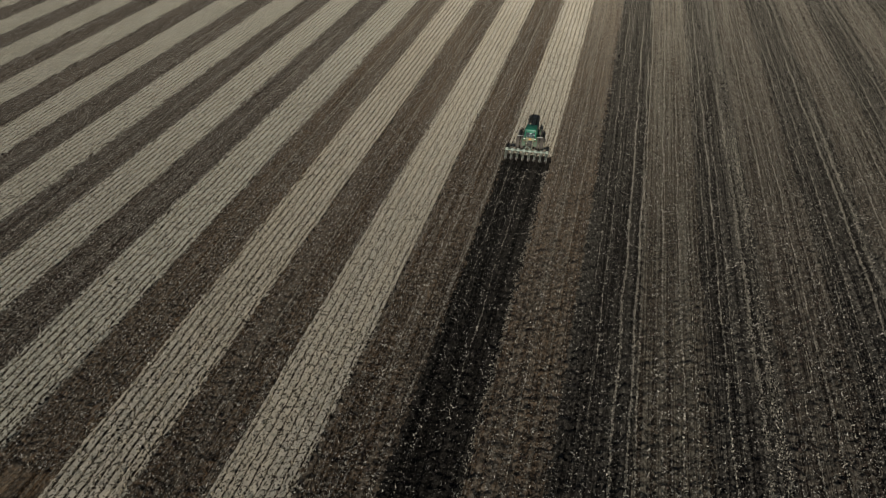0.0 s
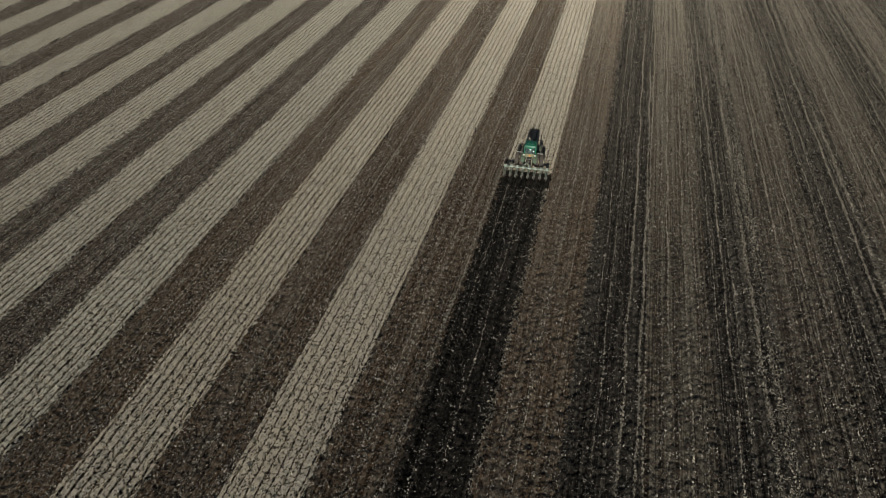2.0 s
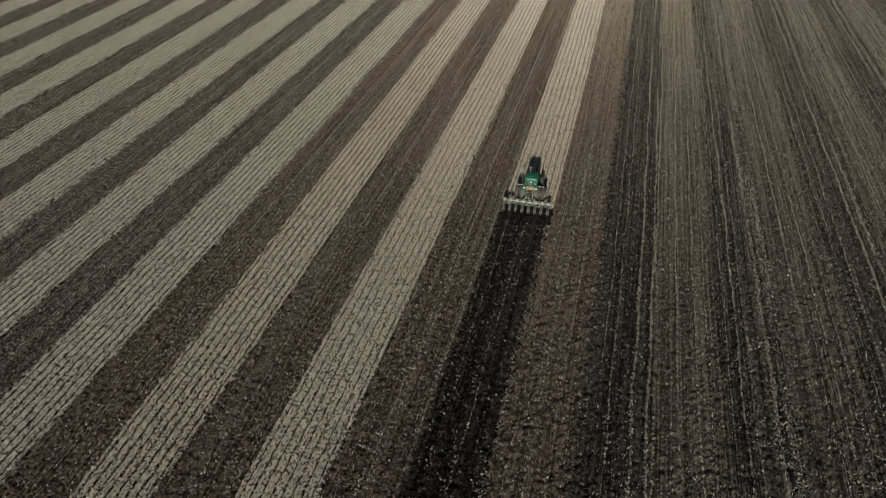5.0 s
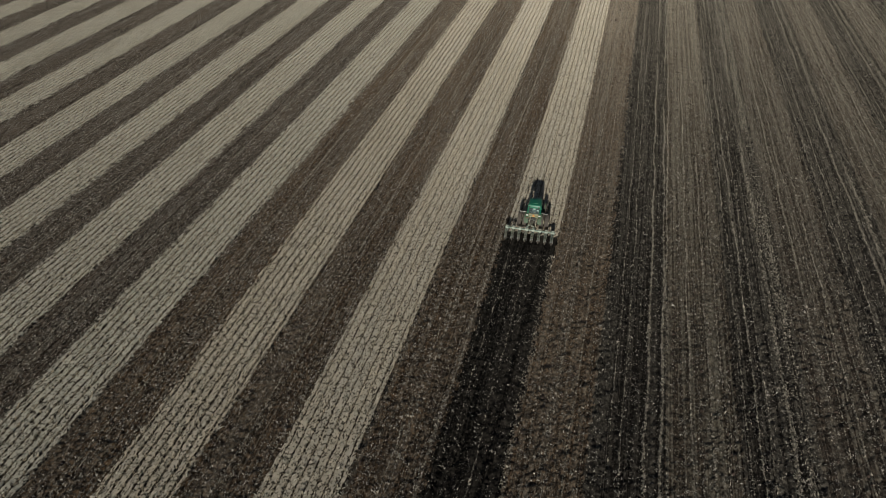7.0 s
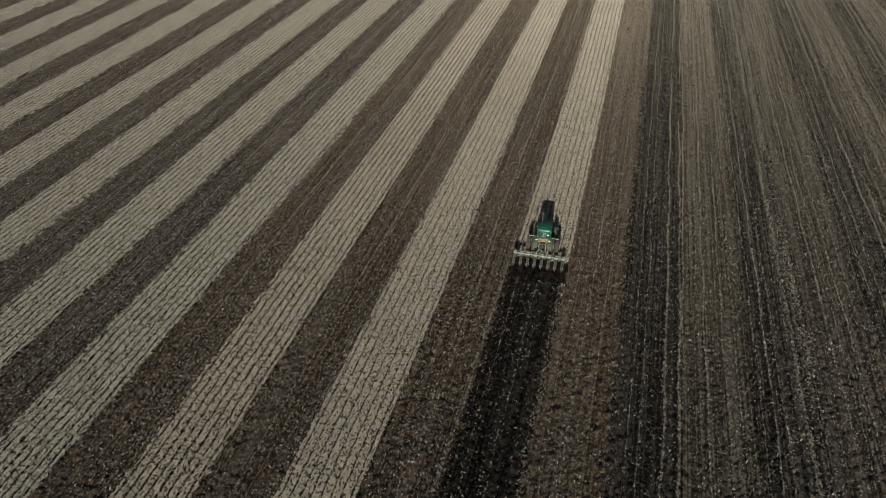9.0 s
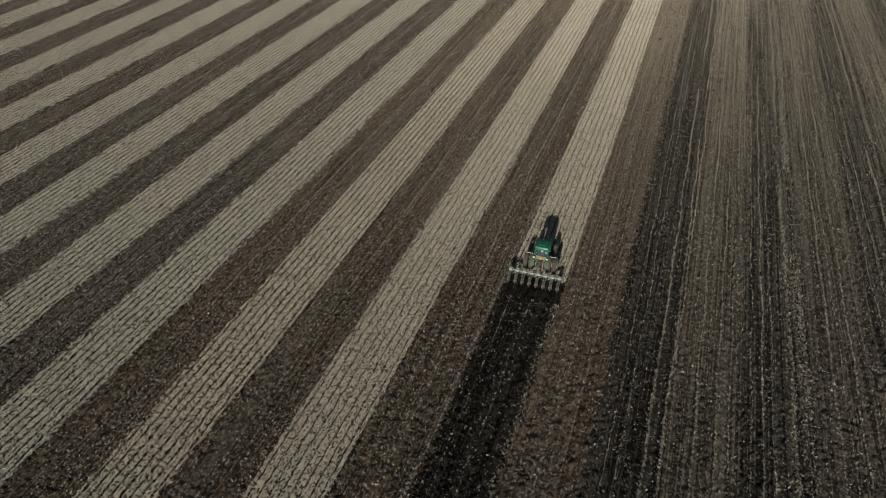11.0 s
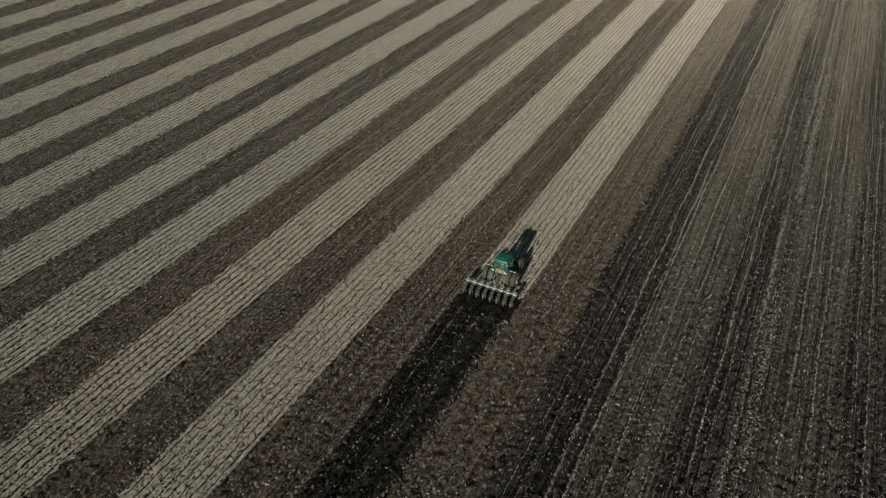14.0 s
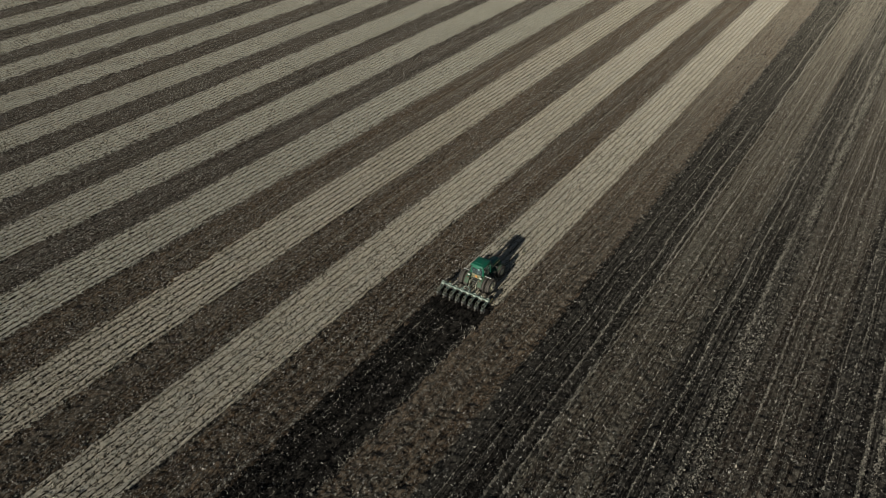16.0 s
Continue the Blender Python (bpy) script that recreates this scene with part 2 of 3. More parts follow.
def fast_mesh(name, verts, faces, material, parent, kind="stuff", label="", second=None, marks=None):
    """One object from arrays of vertices and of faces with the same number of corners; marked faces take the second material."""
    verts = (np.asarray(verts) - np.array(parent.location)).astype(np.float32)
    faces = np.asarray(faces, np.int32)
    mesh = bpy.data.meshes.new(name)
    corners = faces.shape[1]
    mesh.vertices.add(len(verts))
    mesh.vertices.foreach_set("co", verts.ravel())
    mesh.loops.add(faces.size)
    mesh.loops.foreach_set("vertex_index", faces.ravel())
    mesh.polygons.add(len(faces))
    mesh.polygons.foreach_set("loop_start", np.arange(0, faces.size, corners, dtype=np.int32))
    mesh.materials.append(material)
    if second:
        mesh.materials.append(second)
        mesh.polygons.foreach_set("material_index", np.asarray(marks, np.int32))
    mesh.update(calc_edges=True)
    ob = new(name, mesh)
    ob.parent = parent
    return tagged(ob, label, kind=kind)


# ---- the field ----
ROW = 0.762                      # row spacing
SWATH = 8 * ROW                  # one pass of the implement
PERIOD = 2 * SWATH
HITCH_Y = 0.5                   # where the fresh strip begins
RNG = np.random.default_rng(7)


def near_start(x):
    return -60.0 if x > -30 else -60.0 + (-30 - x) * 0.78


def near_end(x):
    return min(150.0, 92.0 + (x + 135) * 0.47)


WOBBLE = RNG.uniform(0, 6.28, (400, 3))


def edge_x(x, y):
    """A strip's edge, which wanders a little as a driver does."""
    k = WOBBLE[int(round(x / SWATH * 2)) + 200]
    return x + 0.07 * np.sin(y * 0.07 + k[0]) + 0.03 * np.sin(y * 0.47 + k[1]) + 0.03 * np.sin(y * 2.3 + k[2])


def grid_noise(nx, ny, seed):
    g = np.random.default_rng(seed).normal(0, 1, (ny + 2, nx + 2))
    return (g[1:-1, 1:-1] * 2 + g[:-2, 1:-1] + g[2:, 1:-1] + g[1:-1, :-2] + g[1:-1, 2:])[:ny, :nx] / 3


def places_along(ya, yb, x):
    """Cross lines of a bed, closer together where the land lies near the flight."""
    side = np.interp(x, [-120, -60, -30], [2.0, 1.35, 1.0])
    out, y = [], ya
    while y < yb:
        out.append(y)
        y += side * np.interp(y, [-40, 40, 120], [0.235, 0.32, 0.5])
    return np.array(out)


def bed(strip, x0, ya, yb, material, cuts, height, rough, lap, seed, name, far=(True, True), gaps=None):
    """A strip's earth: ridges along the rows under a lumpy, broken surface; gaps: the bare, shade-darkened lines where
    stalks stand.
    """
    inner = places_along(ya, yb, x0)
    ys = np.concatenate([[-600.0, -300.0, ya - 60] if far[0] else [], inner, [yb], [yb + 60, 400.0, 700.0] if far[1] else []])
    s = cuts.copy()
    m, n = len(s), len(ys)
    xs = edge_x(x0, ys)[:, None] + s[None, :]
    xs[:, 1:-1] += np.random.default_rng(seed + 1000).normal(0, 0.012 if gaps else 0.022, (n, m - 2))
    lumps = grid_noise(m, n, seed) * 0.55 + np.random.default_rng(seed + 2000).normal(0, 0.75, (n, m))
    z = height(s)[None, :] + lumps * rough
    z[:, 0] -= lap
    z[:, -1] -= lap
    ym = np.repeat(ys[:, None], m, 1)
    ym[4:-4, 1:-1] += np.random.default_rng(seed + 3000).normal(0, 0.05, (n - 8, m - 2))
    verts = np.stack([xs, ym, z], 2).reshape(-1, 3)
    i = np.arange(n - 1)[:, None] * m + np.arange(m - 1)[None, :]
    faces = np.stack([i, i + 1, i + m + 1, i + m], 2).reshape(-1, 4)
    marks = None
    if gaps:
        cell = (np.arange(m - 1) - 1) % 6
        marks = np.tile(((cell == 2) | (cell == 3)).astype(np.int32), n - 1)
    return fast_mesh(name, verts, faces, material, strip, "", "", gaps, marks)


def stubble_cuts(gap, over):
    """Lines along a strip: eight rows, each with a bare, shade-dark gap of that share of the row, and straw lying over
    the edges.
    """
    rows = [(i + np.array([0.0, 0.2, 0.5 - gap / 2, 0.5, 0.5 + gap / 2, 0.8])) * ROW for i in range(8)]
    return np.concatenate([[-over]] + rows + [[SWATH, SWATH + over]])


TILLED_CUTS = np.concatenate([[-0.22], np.linspace(0, SWATH, 31), [SWATH + 0.22]])


def stubble_height(s):
    phase = (s / ROW) % 1.0 - 0.5
    return 0.075 - 0.05 * np.exp(-(phase / 0.10) ** 2)


def tilled_height(s):
    return 0.03 + 0.025 * np.cos(2 * np.pi * (s / ROW))


def scatter_y(ya, yb, per_metre, x):
    """Places along a strip, thicker where the camera passes nearest."""
    y = np.arange(ya, yb, 1.0)
    w = np.interp(y, [-20, 30, 120], [1.0, 0.9, 0.7]) * np.interp(x, [-130, -30], [0.65, 1.0])
    counts = RNG.poisson(w * per_metre)
    return np.minimum(np.repeat(y, counts) + RNG.random(counts.sum()), yb)


def flakes(strip, px, py, pz, length, width, material, name, tilt=0.5):
    """Torn blades of husk and leaf, tilted, narrower at one end."""
    n = len(px)
    ang = RNG.uniform(0, 2 * np.pi, n)
    size = np.clip(RNG.lognormal(0, 0.4, n), 0.4, 2.0)
    ln = length * size / 2
    wd = width * size ** 0.6 * RNG.uniform(0.7, 1.3, n) / 2
    tip = RNG.normal(0, tilt, n)
    dx, dy, dz = np.cos(ang) * np.cos(tip), np.sin(ang) * np.cos(tip), np.abs(np.sin(tip))
    sx, sy = -np.sin(ang), np.cos(ang)
    lift = RNG.normal(0, 0.6, n)
    verts = np.empty((n, 4, 3))
    for j, (a, b) in enumerate(((-1, -0.8), (-0.8, 0.9), (1, 0.5), (0.7, -1.0))):
        verts[:, j, 0] = px + dx * ln * a + sx * wd * b
        verts[:, j, 1] = py + dy * ln * a + sy * wd * b
        verts[:, j, 2] = pz + dz * ln * (a + 1) + lift * wd * b
    faces = np.arange(n)[:, None] * 4 + np.array([[0, 1, 2, 3]])
    return fast_mesh(name, verts.reshape(-1, 3), faces, material, strip)


def slivers(strip, px, py, pz, length, width, material, name):
    """Finer chaff: three-cornered splinters lying at all angles."""
    n = len(px)
    ang = RNG.uniform(0, 2 * np.pi, n)
    size = np.clip(RNG.lognormal(0, 0.35, n), 0.45, 2.0)
    ln, wd = length * size / 2, width * size / 2
    rise, lift = np.abs(RNG.normal(0, 0.5, n)), RNG.normal(0, 0.7, n)
    verts = np.empty((n, 3, 3))
    for j, (a, b) in enumerate(((-1, -1), (-0.6, 1), (1, 0))):
        verts[:, j, 0] = px + np.cos(ang) * ln * a - np.sin(ang) * wd * b
        verts[:, j, 1] = py + np.sin(ang) * ln * a + np.cos(ang) * wd * b
        verts[:, j, 2] = pz + rise * ln * (a + 1) + lift * wd * b
    return fast_mesh(name, verts.reshape(-1, 3), np.arange(3 * n).reshape(n, 3), material, strip)


def gathered(px, py, share, pieces, spread):
    """Pulls a share of the pieces together into small tufts."""
    n = len(px)
    heart = RNG.integers(0, n, max(1, int(n * share / pieces)))
    near = np.argsort(py)
    rank = np.empty(n, int)
    rank[near] = np.arange(n)
    heart = np.sort(rank[heart])
    own = np.clip(np.searchsorted(heart, rank) + RNG.integers(-1, 2, n), 0, len(heart) - 1)
    hx, hy = px[near[heart[own]]], py[near[heart[own]]]
    pull = RNG.random(n) < share
    return (np.where(pull, hx + RNG.normal(0, spread, n), px), np.where(pull, hy + RNG.normal(0, spread, n), py))


def clods(strip, px, py, pz, size, material, name):
    """Lumps of earth: uneven four-sided humps, sunk into the bed."""
    n = len(px)
    s = size * np.clip(RNG.lognormal(0, 0.5, n), 0.5, 2.1)
    verts = np.empty((n, 5, 3))
    spin = RNG.uniform(0, 1.6, n)
    for j in range(4):
        a = spin + RNG.uniform(-0.4, 0.4, n) + j * np.pi / 2
        r = s * RNG.uniform(0.65, 1.25, n)
        verts[:, j] = np.stack([px + np.cos(a) * r, py + np.sin(a) * r, pz - 0.05], 1)
    a, r = RNG.uniform(0, 6.28, n), s * RNG.uniform(0.0, 0.5, n)
    verts[:, 4] = np.stack([px + np.cos(a) * r, py + np.sin(a) * r, pz + s * RNG.uniform(0.6, 1.1, n)], 1)
    base = np.arange(n)[:, None] * 5
    faces = np.concatenate([base + np.array([q]) for q in ([0, 1, 4], [1, 2, 4], [2, 3, 4], [3, 0, 4])])
    return fast_mesh(name, verts.reshape(-1, 3), faces, material, strip)


def stalks(strip, x0, ya, yb, per_metre, tall):
    """Rows of cut stalk stubs, leaning a little, in broken lines."""
    n = int((yb - ya) * 8 * per_metre)
    row = RNG.integers(0, 8, n)
    py = RNG.uniform(ya, yb, n)
    keep = np.sin(py * 5.7 + row * 2.1) + np.sin(py * 2.17 + row * 5.0) + RNG.normal(0, 0.5, n) > -0.6
    row, py = row[keep], py[keep]
    n = len(py)
    px = edge_x(x0, py) + (row + 0.5) * ROW + RNG.normal(0, 0.02, n)
    high = RNG.uniform(*tall, n)
    r = RNG.uniform(0.026, 0.056, n)
    lean = RNG.normal(0, 0.22, (n, 2))
    spin = RNG.uniform(0, 2.1, n)
    verts = np.empty((n, 6, 3))
    for j in range(3):
        a = spin + j * np.pi * 2 / 3
        verts[:, j] = np.stack([px + np.cos(a) * r, py + np.sin(a) * r, np.full(n, -0.02)], 1)
        verts[:, j + 3] = np.stack([px + np.cos(a) * r * 0.9 + lean[:, 0] * high, py + np.sin(a) * r * 0.9 + lean[:, 1] * high,
                                    high * (1 + 0.12 * np.cos(a))], 1)
    base = np.arange(n)[:, None] * 6
    tris = [[0, 1, 4], [0, 4, 3], [1, 2, 5], [1, 5, 4], [2, 0, 3], [2, 3, 5]]
    faces = np.concatenate([base + np.array([q]) for q in tris])
    return fast_mesh("stalk_stubble", verts.reshape(-1, 3), faces, M_STALK, strip)


def stubble_strip(k, ya=None, far_back=True):
    x0, x1 = PERIOD * k - SWATH / 2, PERIOD * k + SWATH / 2
    xm = (x0 + x1) / 2
    ya = near_start(xm) if ya is None else ya
    yb = near_end(xm)
    strip = thing("stubble_strip", (xm, (ya + yb) / 2, 0), "standing strip of pale cut corn stubble, straw between rows", "stubble", "stubble strips")
    # dark gaps widened to the left, where stalk shadows would show more
    bed(strip, x0, ya, yb, M_STUBBLE_TAN if k >= -2 else M_STUBBLE, stubble_cuts(0.19 if k >= -1 else 0.29, 0.04 if k >= -2 else 0.25), stubble_height, 0.035, 0.09, 100 + k, "straw_bed", (far_back, True), M_GAP)
    stalks(strip, x0, ya, yb, 6.5, (0.11, 0.24) if k >= -1 else (0.14, 0.30))
    py = scatter_y(ya, yb, SWATH * 18, xm)
    n = len(py)
    s = RNG.uniform(-0.25, SWATH + 0.25, n)
    off = (s / ROW) % 1.0 - 0.5
    s = np.where((np.abs(off) < 0.19) & (RNG.random(n) < 0.8), s + ROW * 0.3 * np.sign(off), s)
    px = edge_x(x0, py) + s
    flakes(strip, px, py, np.full(n, 0.08), 0.15, 0.05, M_LITTER, "straw_litter", 0.4)


def furrow_places(n, spread=0.6):
    """Places across a pass, gathered in some of its furrows more than in others."""
    weight = RNG.uniform(0.1, 1.0, 22) ** 2
    row = RNG.choice(22, n, p=weight / weight.sum())
    drawn = (row + 0.5 + RNG.normal(0, 0.24, n)) * SWATH / 22
    return np.where(RNG.random(n) < spread, drawn, RNG.uniform(0, SWATH, n))


def tilled_strip(x0, k, ya, yb, soil, clod, label, flake_rate, clod_rate, clod_size, far=(True, True), group="tilled strips", bands=(), rough=0.08, furrow=False):
    """One worked pass; bands: drawn-out chaff as (place across 0 to 1, half-width in metres, pieces per metre)."""
    strip = thing("tilled_strip", (x0 + SWATH / 2, (ya + yb) / 2, 0), label, "tilled soil", group)
    bed(strip, x0, ya, yb, soil, TILLED_CUTS, tilled_height, rough, 0.09, 300 + k, "soil_bed", far)
    py = scatter_y(ya, yb, SWATH * clod_rate, x0)
    n = len(py)
    px = edge_x(x0, py) + RNG.uniform(0.0, SWATH, n)
    clods(strip, px, py, np.full(n, 0.03), clod_size, clod, "clod_layer")
    if furrow:
        # the outer shank throws a line of dark clods against the stubble
        py = scatter_y(ya, yb, 4.5, x0)
        px = edge_x(x0, py) + 0.1 + RNG.normal(0, 0.09, len(py))
        clods(strip, px, py, np.full(len(py), 0.05), 0.10, M_CLOD_FRESH, "furrow_edge_layer")
    end = yb if far[1] else yb - 4.0
    py = scatter_y(ya, end, SWATH * flake_rate * 1.35, x0)
    px, py = gathered(edge_x(x0, py) + furrow_places(len(py)), py, 0.3, 3, 0.09)
    flakes(strip, px, py, np.full(len(py), 0.09), 0.115, 0.043, M_FLAKE, "straw_flake_layer", 0.7)
    py = scatter_y(ya, end, SWATH * flake_rate * (7.0 if furrow else 4.8), x0)
    px, py = gathered(edge_x(x0, py) + furrow_places(len(py), 0.55), py, 0.3, 4, 0.09)
    slivers(strip, px, py, np.full(len(py), 0.085), 0.105, 0.05, M_CHAFF, "fine_chaff_layer")
    parts = []
    for i, (at, half, rate) in enumerate(bands):
        # chaff drawn out into lines along the pass, thinning and thickening as it was spread
        y = scatter_y(ya, end, rate * 4.2, x0)
        thick = np.sin(y * 0.13 + i * 2.4 + k) + np.sin(y * 0.041 + i * 1.1) + RNG.normal(0, 0.6, len(y)) > -1.0
        y = y[thick]
        parts.append((edge_x(x0, y) + at * SWATH + 0.07 * np.sin(y * 0.35 + i) + RNG.normal(0, half * (0.38 if half < 0.2 else 0.6), len(y)), y))
    if parts:
        px, py = np.concatenate([p[0] for p in parts]), np.concatenate([p[1] for p in parts])
        slivers(strip, px, py, np.full(len(py), 0.09), 0.125, 0.07, M_DRAWN, "drawn_chaff_layer")


bm = bmesh.new()
bmesh.ops.create_grid(bm, x_segments=40, y_segments=40, size=2400)
for v in bm.verts:
    v.co.z = -0.12
ground = part("ground", bm, M_GROUND, None, "flat ploughed farmland earth reaching to the horizon")
tagged(ground, category="ground", kind="structure")

for k in range(-11, 0):
    stubble_strip(k)
stubble_strip(0, HITCH_Y, False)
DRY_BANDS = [(0.06, 0.10, 2.5), (0.47, 0.16, 5.0), (0.55, 0.05, 2.5), (0.93, 0.12, 2.5)]
OLD_BANDS = {0: [(0.22, 0.08, 3.0), (0.48, 0.10, 4.0), (0.74, 0.08, 3.0)],
             1: [(0.02, 0.10, 9.0), (0.36, 0.11, 9.0), (0.64, 0.13, 7.0), (0.82, 0.06, 3.0)],
             2: [(0.28, 0.11, 8.0), (0.42, 0.06, 3.0), (0.60, 0.14, 8.0), (0.80, 0.06, 2.5)],
             3: [(0.30, 0.14, 8.0), (0.50, 0.06, 3.0), (0.74, 0.14, 8.0)],
             4: [(0.15, 0.12, 8.0), (0.42, 0.16, 8.0), (0.78, 0.12, 8.0)]}
for k in range(-11, 6):
    x0 = PERIOD * k + SWATH / 2
    xm = x0 + SWATH / 2
    old = k >= 0
    tilled_strip(x0, k, near_start(xm), near_end(xm), M_TAN if k == 0 else M_OLD if k == 1 else M_OLD_DIM if old else M_BROWN if k >= -3 else M_DRY, M_CLOD_DRY,
                 "dry brown tilled strip flecked with bleached straw", 3.6 if old else 4.4, 1.2, 0.10 if old else 0.11,
                 bands=OLD_BANDS[min(k, 4)] if old else DRY_BANDS if k >= -6 else (), rough=0.075 if old else 0.072, furrow=not old)
DAMP_BANDS = {1: [(0.27, 0.05, 3.0), (0.42, 0.05, 3.0), (0.74, 0.16, 14.0), (0.95, 0.14, 14.0)],
              2: [(0.10, 0.06, 4.0), (0.26, 0.10, 9.0), (0.40, 0.05, 3.0), (0.68, 0.22, 18.0), (0.86, 0.5, 24.0)],
              3: [(0.12, 0.06, 4.0), (0.30, 0.10, 5.0), (0.66, 0.18, 18.0), (0.84, 0.25, 20.0)]}
for k in range(1, 6):
    x0 = PERIOD * k - SWATH / 2
    tilled_strip(x0, 40 + k, near_start(x0), near_end(x0), M_DAMP[min(k, 3) - 1], M_CLOD_DAMP,
                 "dark damp tilled strip with pale straw lines", 3.0, 2.2, 0.11, group="damp tilled strips", bands=DAMP_BANDS[min(k, 3)])
tilled_strip(-SWATH / 2, 60, near_start(0), HITCH_Y, M_FRESH, M_CLOD_FRESH,
             "freshly turned black soil behind the implement", 2.0, 3.0, 0.12, far=(True, False), group="damp tilled strips",
             bands=[(0.2, 0.08, 2.5), (0.55, 0.08, 2.5), (0.97, 0.3, 7.0)])


# ---- the tractor ----
TX = -0.12                        # centre line of tractor and implement


def wheel(parent, name, x, y, r, width, rim_r, lugs, outward):
    """A tractor wheel: tyre with chevron lugs and a dished rim."""
    hub = new(name)
    hub.parent = parent
    hub.location = (x, y, r - 0.02)
    w = width / 2
    bm = bmesh.new()
    lathe_x(bm, [(-w * 0.8, rim_r), (-w, rim_r + 0.10), (-w * 0.98, r * 0.86), (-w * 0.82, r * 0.945), (0, r * 0.96), (w * 0.82, r * 0.945),
                 (w * 0.98, r * 0.86), (w, rim_r + 0.10), (w * 0.8, rim_r)], 40)
    for i in range(lugs):
        for side in (-1, 1):
            a = 2 * math.pi * (i + (0.5 if side > 0 else 0)) / lugs
            turn = Matrix.Rotation(a, 4, "X")
            m = turn @ Matrix.Translation((side * w * 0.48, 0, r * 0.965)) @ Matrix.Rotation(side * radians(38), 4, "Z")
            made = bmesh.ops.create_cube(bm, size=1.0)["verts"]
            bmesh.ops.transform(bm, matrix=m @ Matrix.Diagonal((w * 1.15, 0.055, 0.075, 1)), verts=made)
    part("tyre", bm, M_RUBBER, hub, "dusty black lugged tyre")
    bm = bmesh.new()
    s = outward
    lathe_x(bm, [(-w * 0.78, rim_r + 0.005), (-w * 0.78, rim_r - 0.04), (s * w * 0.55, rim_r * 0.93), (s * w * 0.85, rim_r * 0.5), (s * w * 1.05, 0.16),
                 (s * w * 1.08, 0.02), (s * w * 0.3, 0.02), (s * w * 0.3, rim_r * 0.7), (w * 0.78, rim_r - 0.04), (w * 0.78, rim_r + 0.005)], 32)
    for i in range(8):
        a = 2 * math.pi * i / 8
        c = Vector((s * w * 1.0, 0.2 * math.cos(a), 0.2 * math.sin(a)))
        rod(bm, c - Vector((0.04, 0, 0)), c + Vector((0.04, 0, 0)), 0.022, 6)
    smooth(part("rim", bm, M_RIM, hub, "pale yellow painted steel rim"))
    return hub


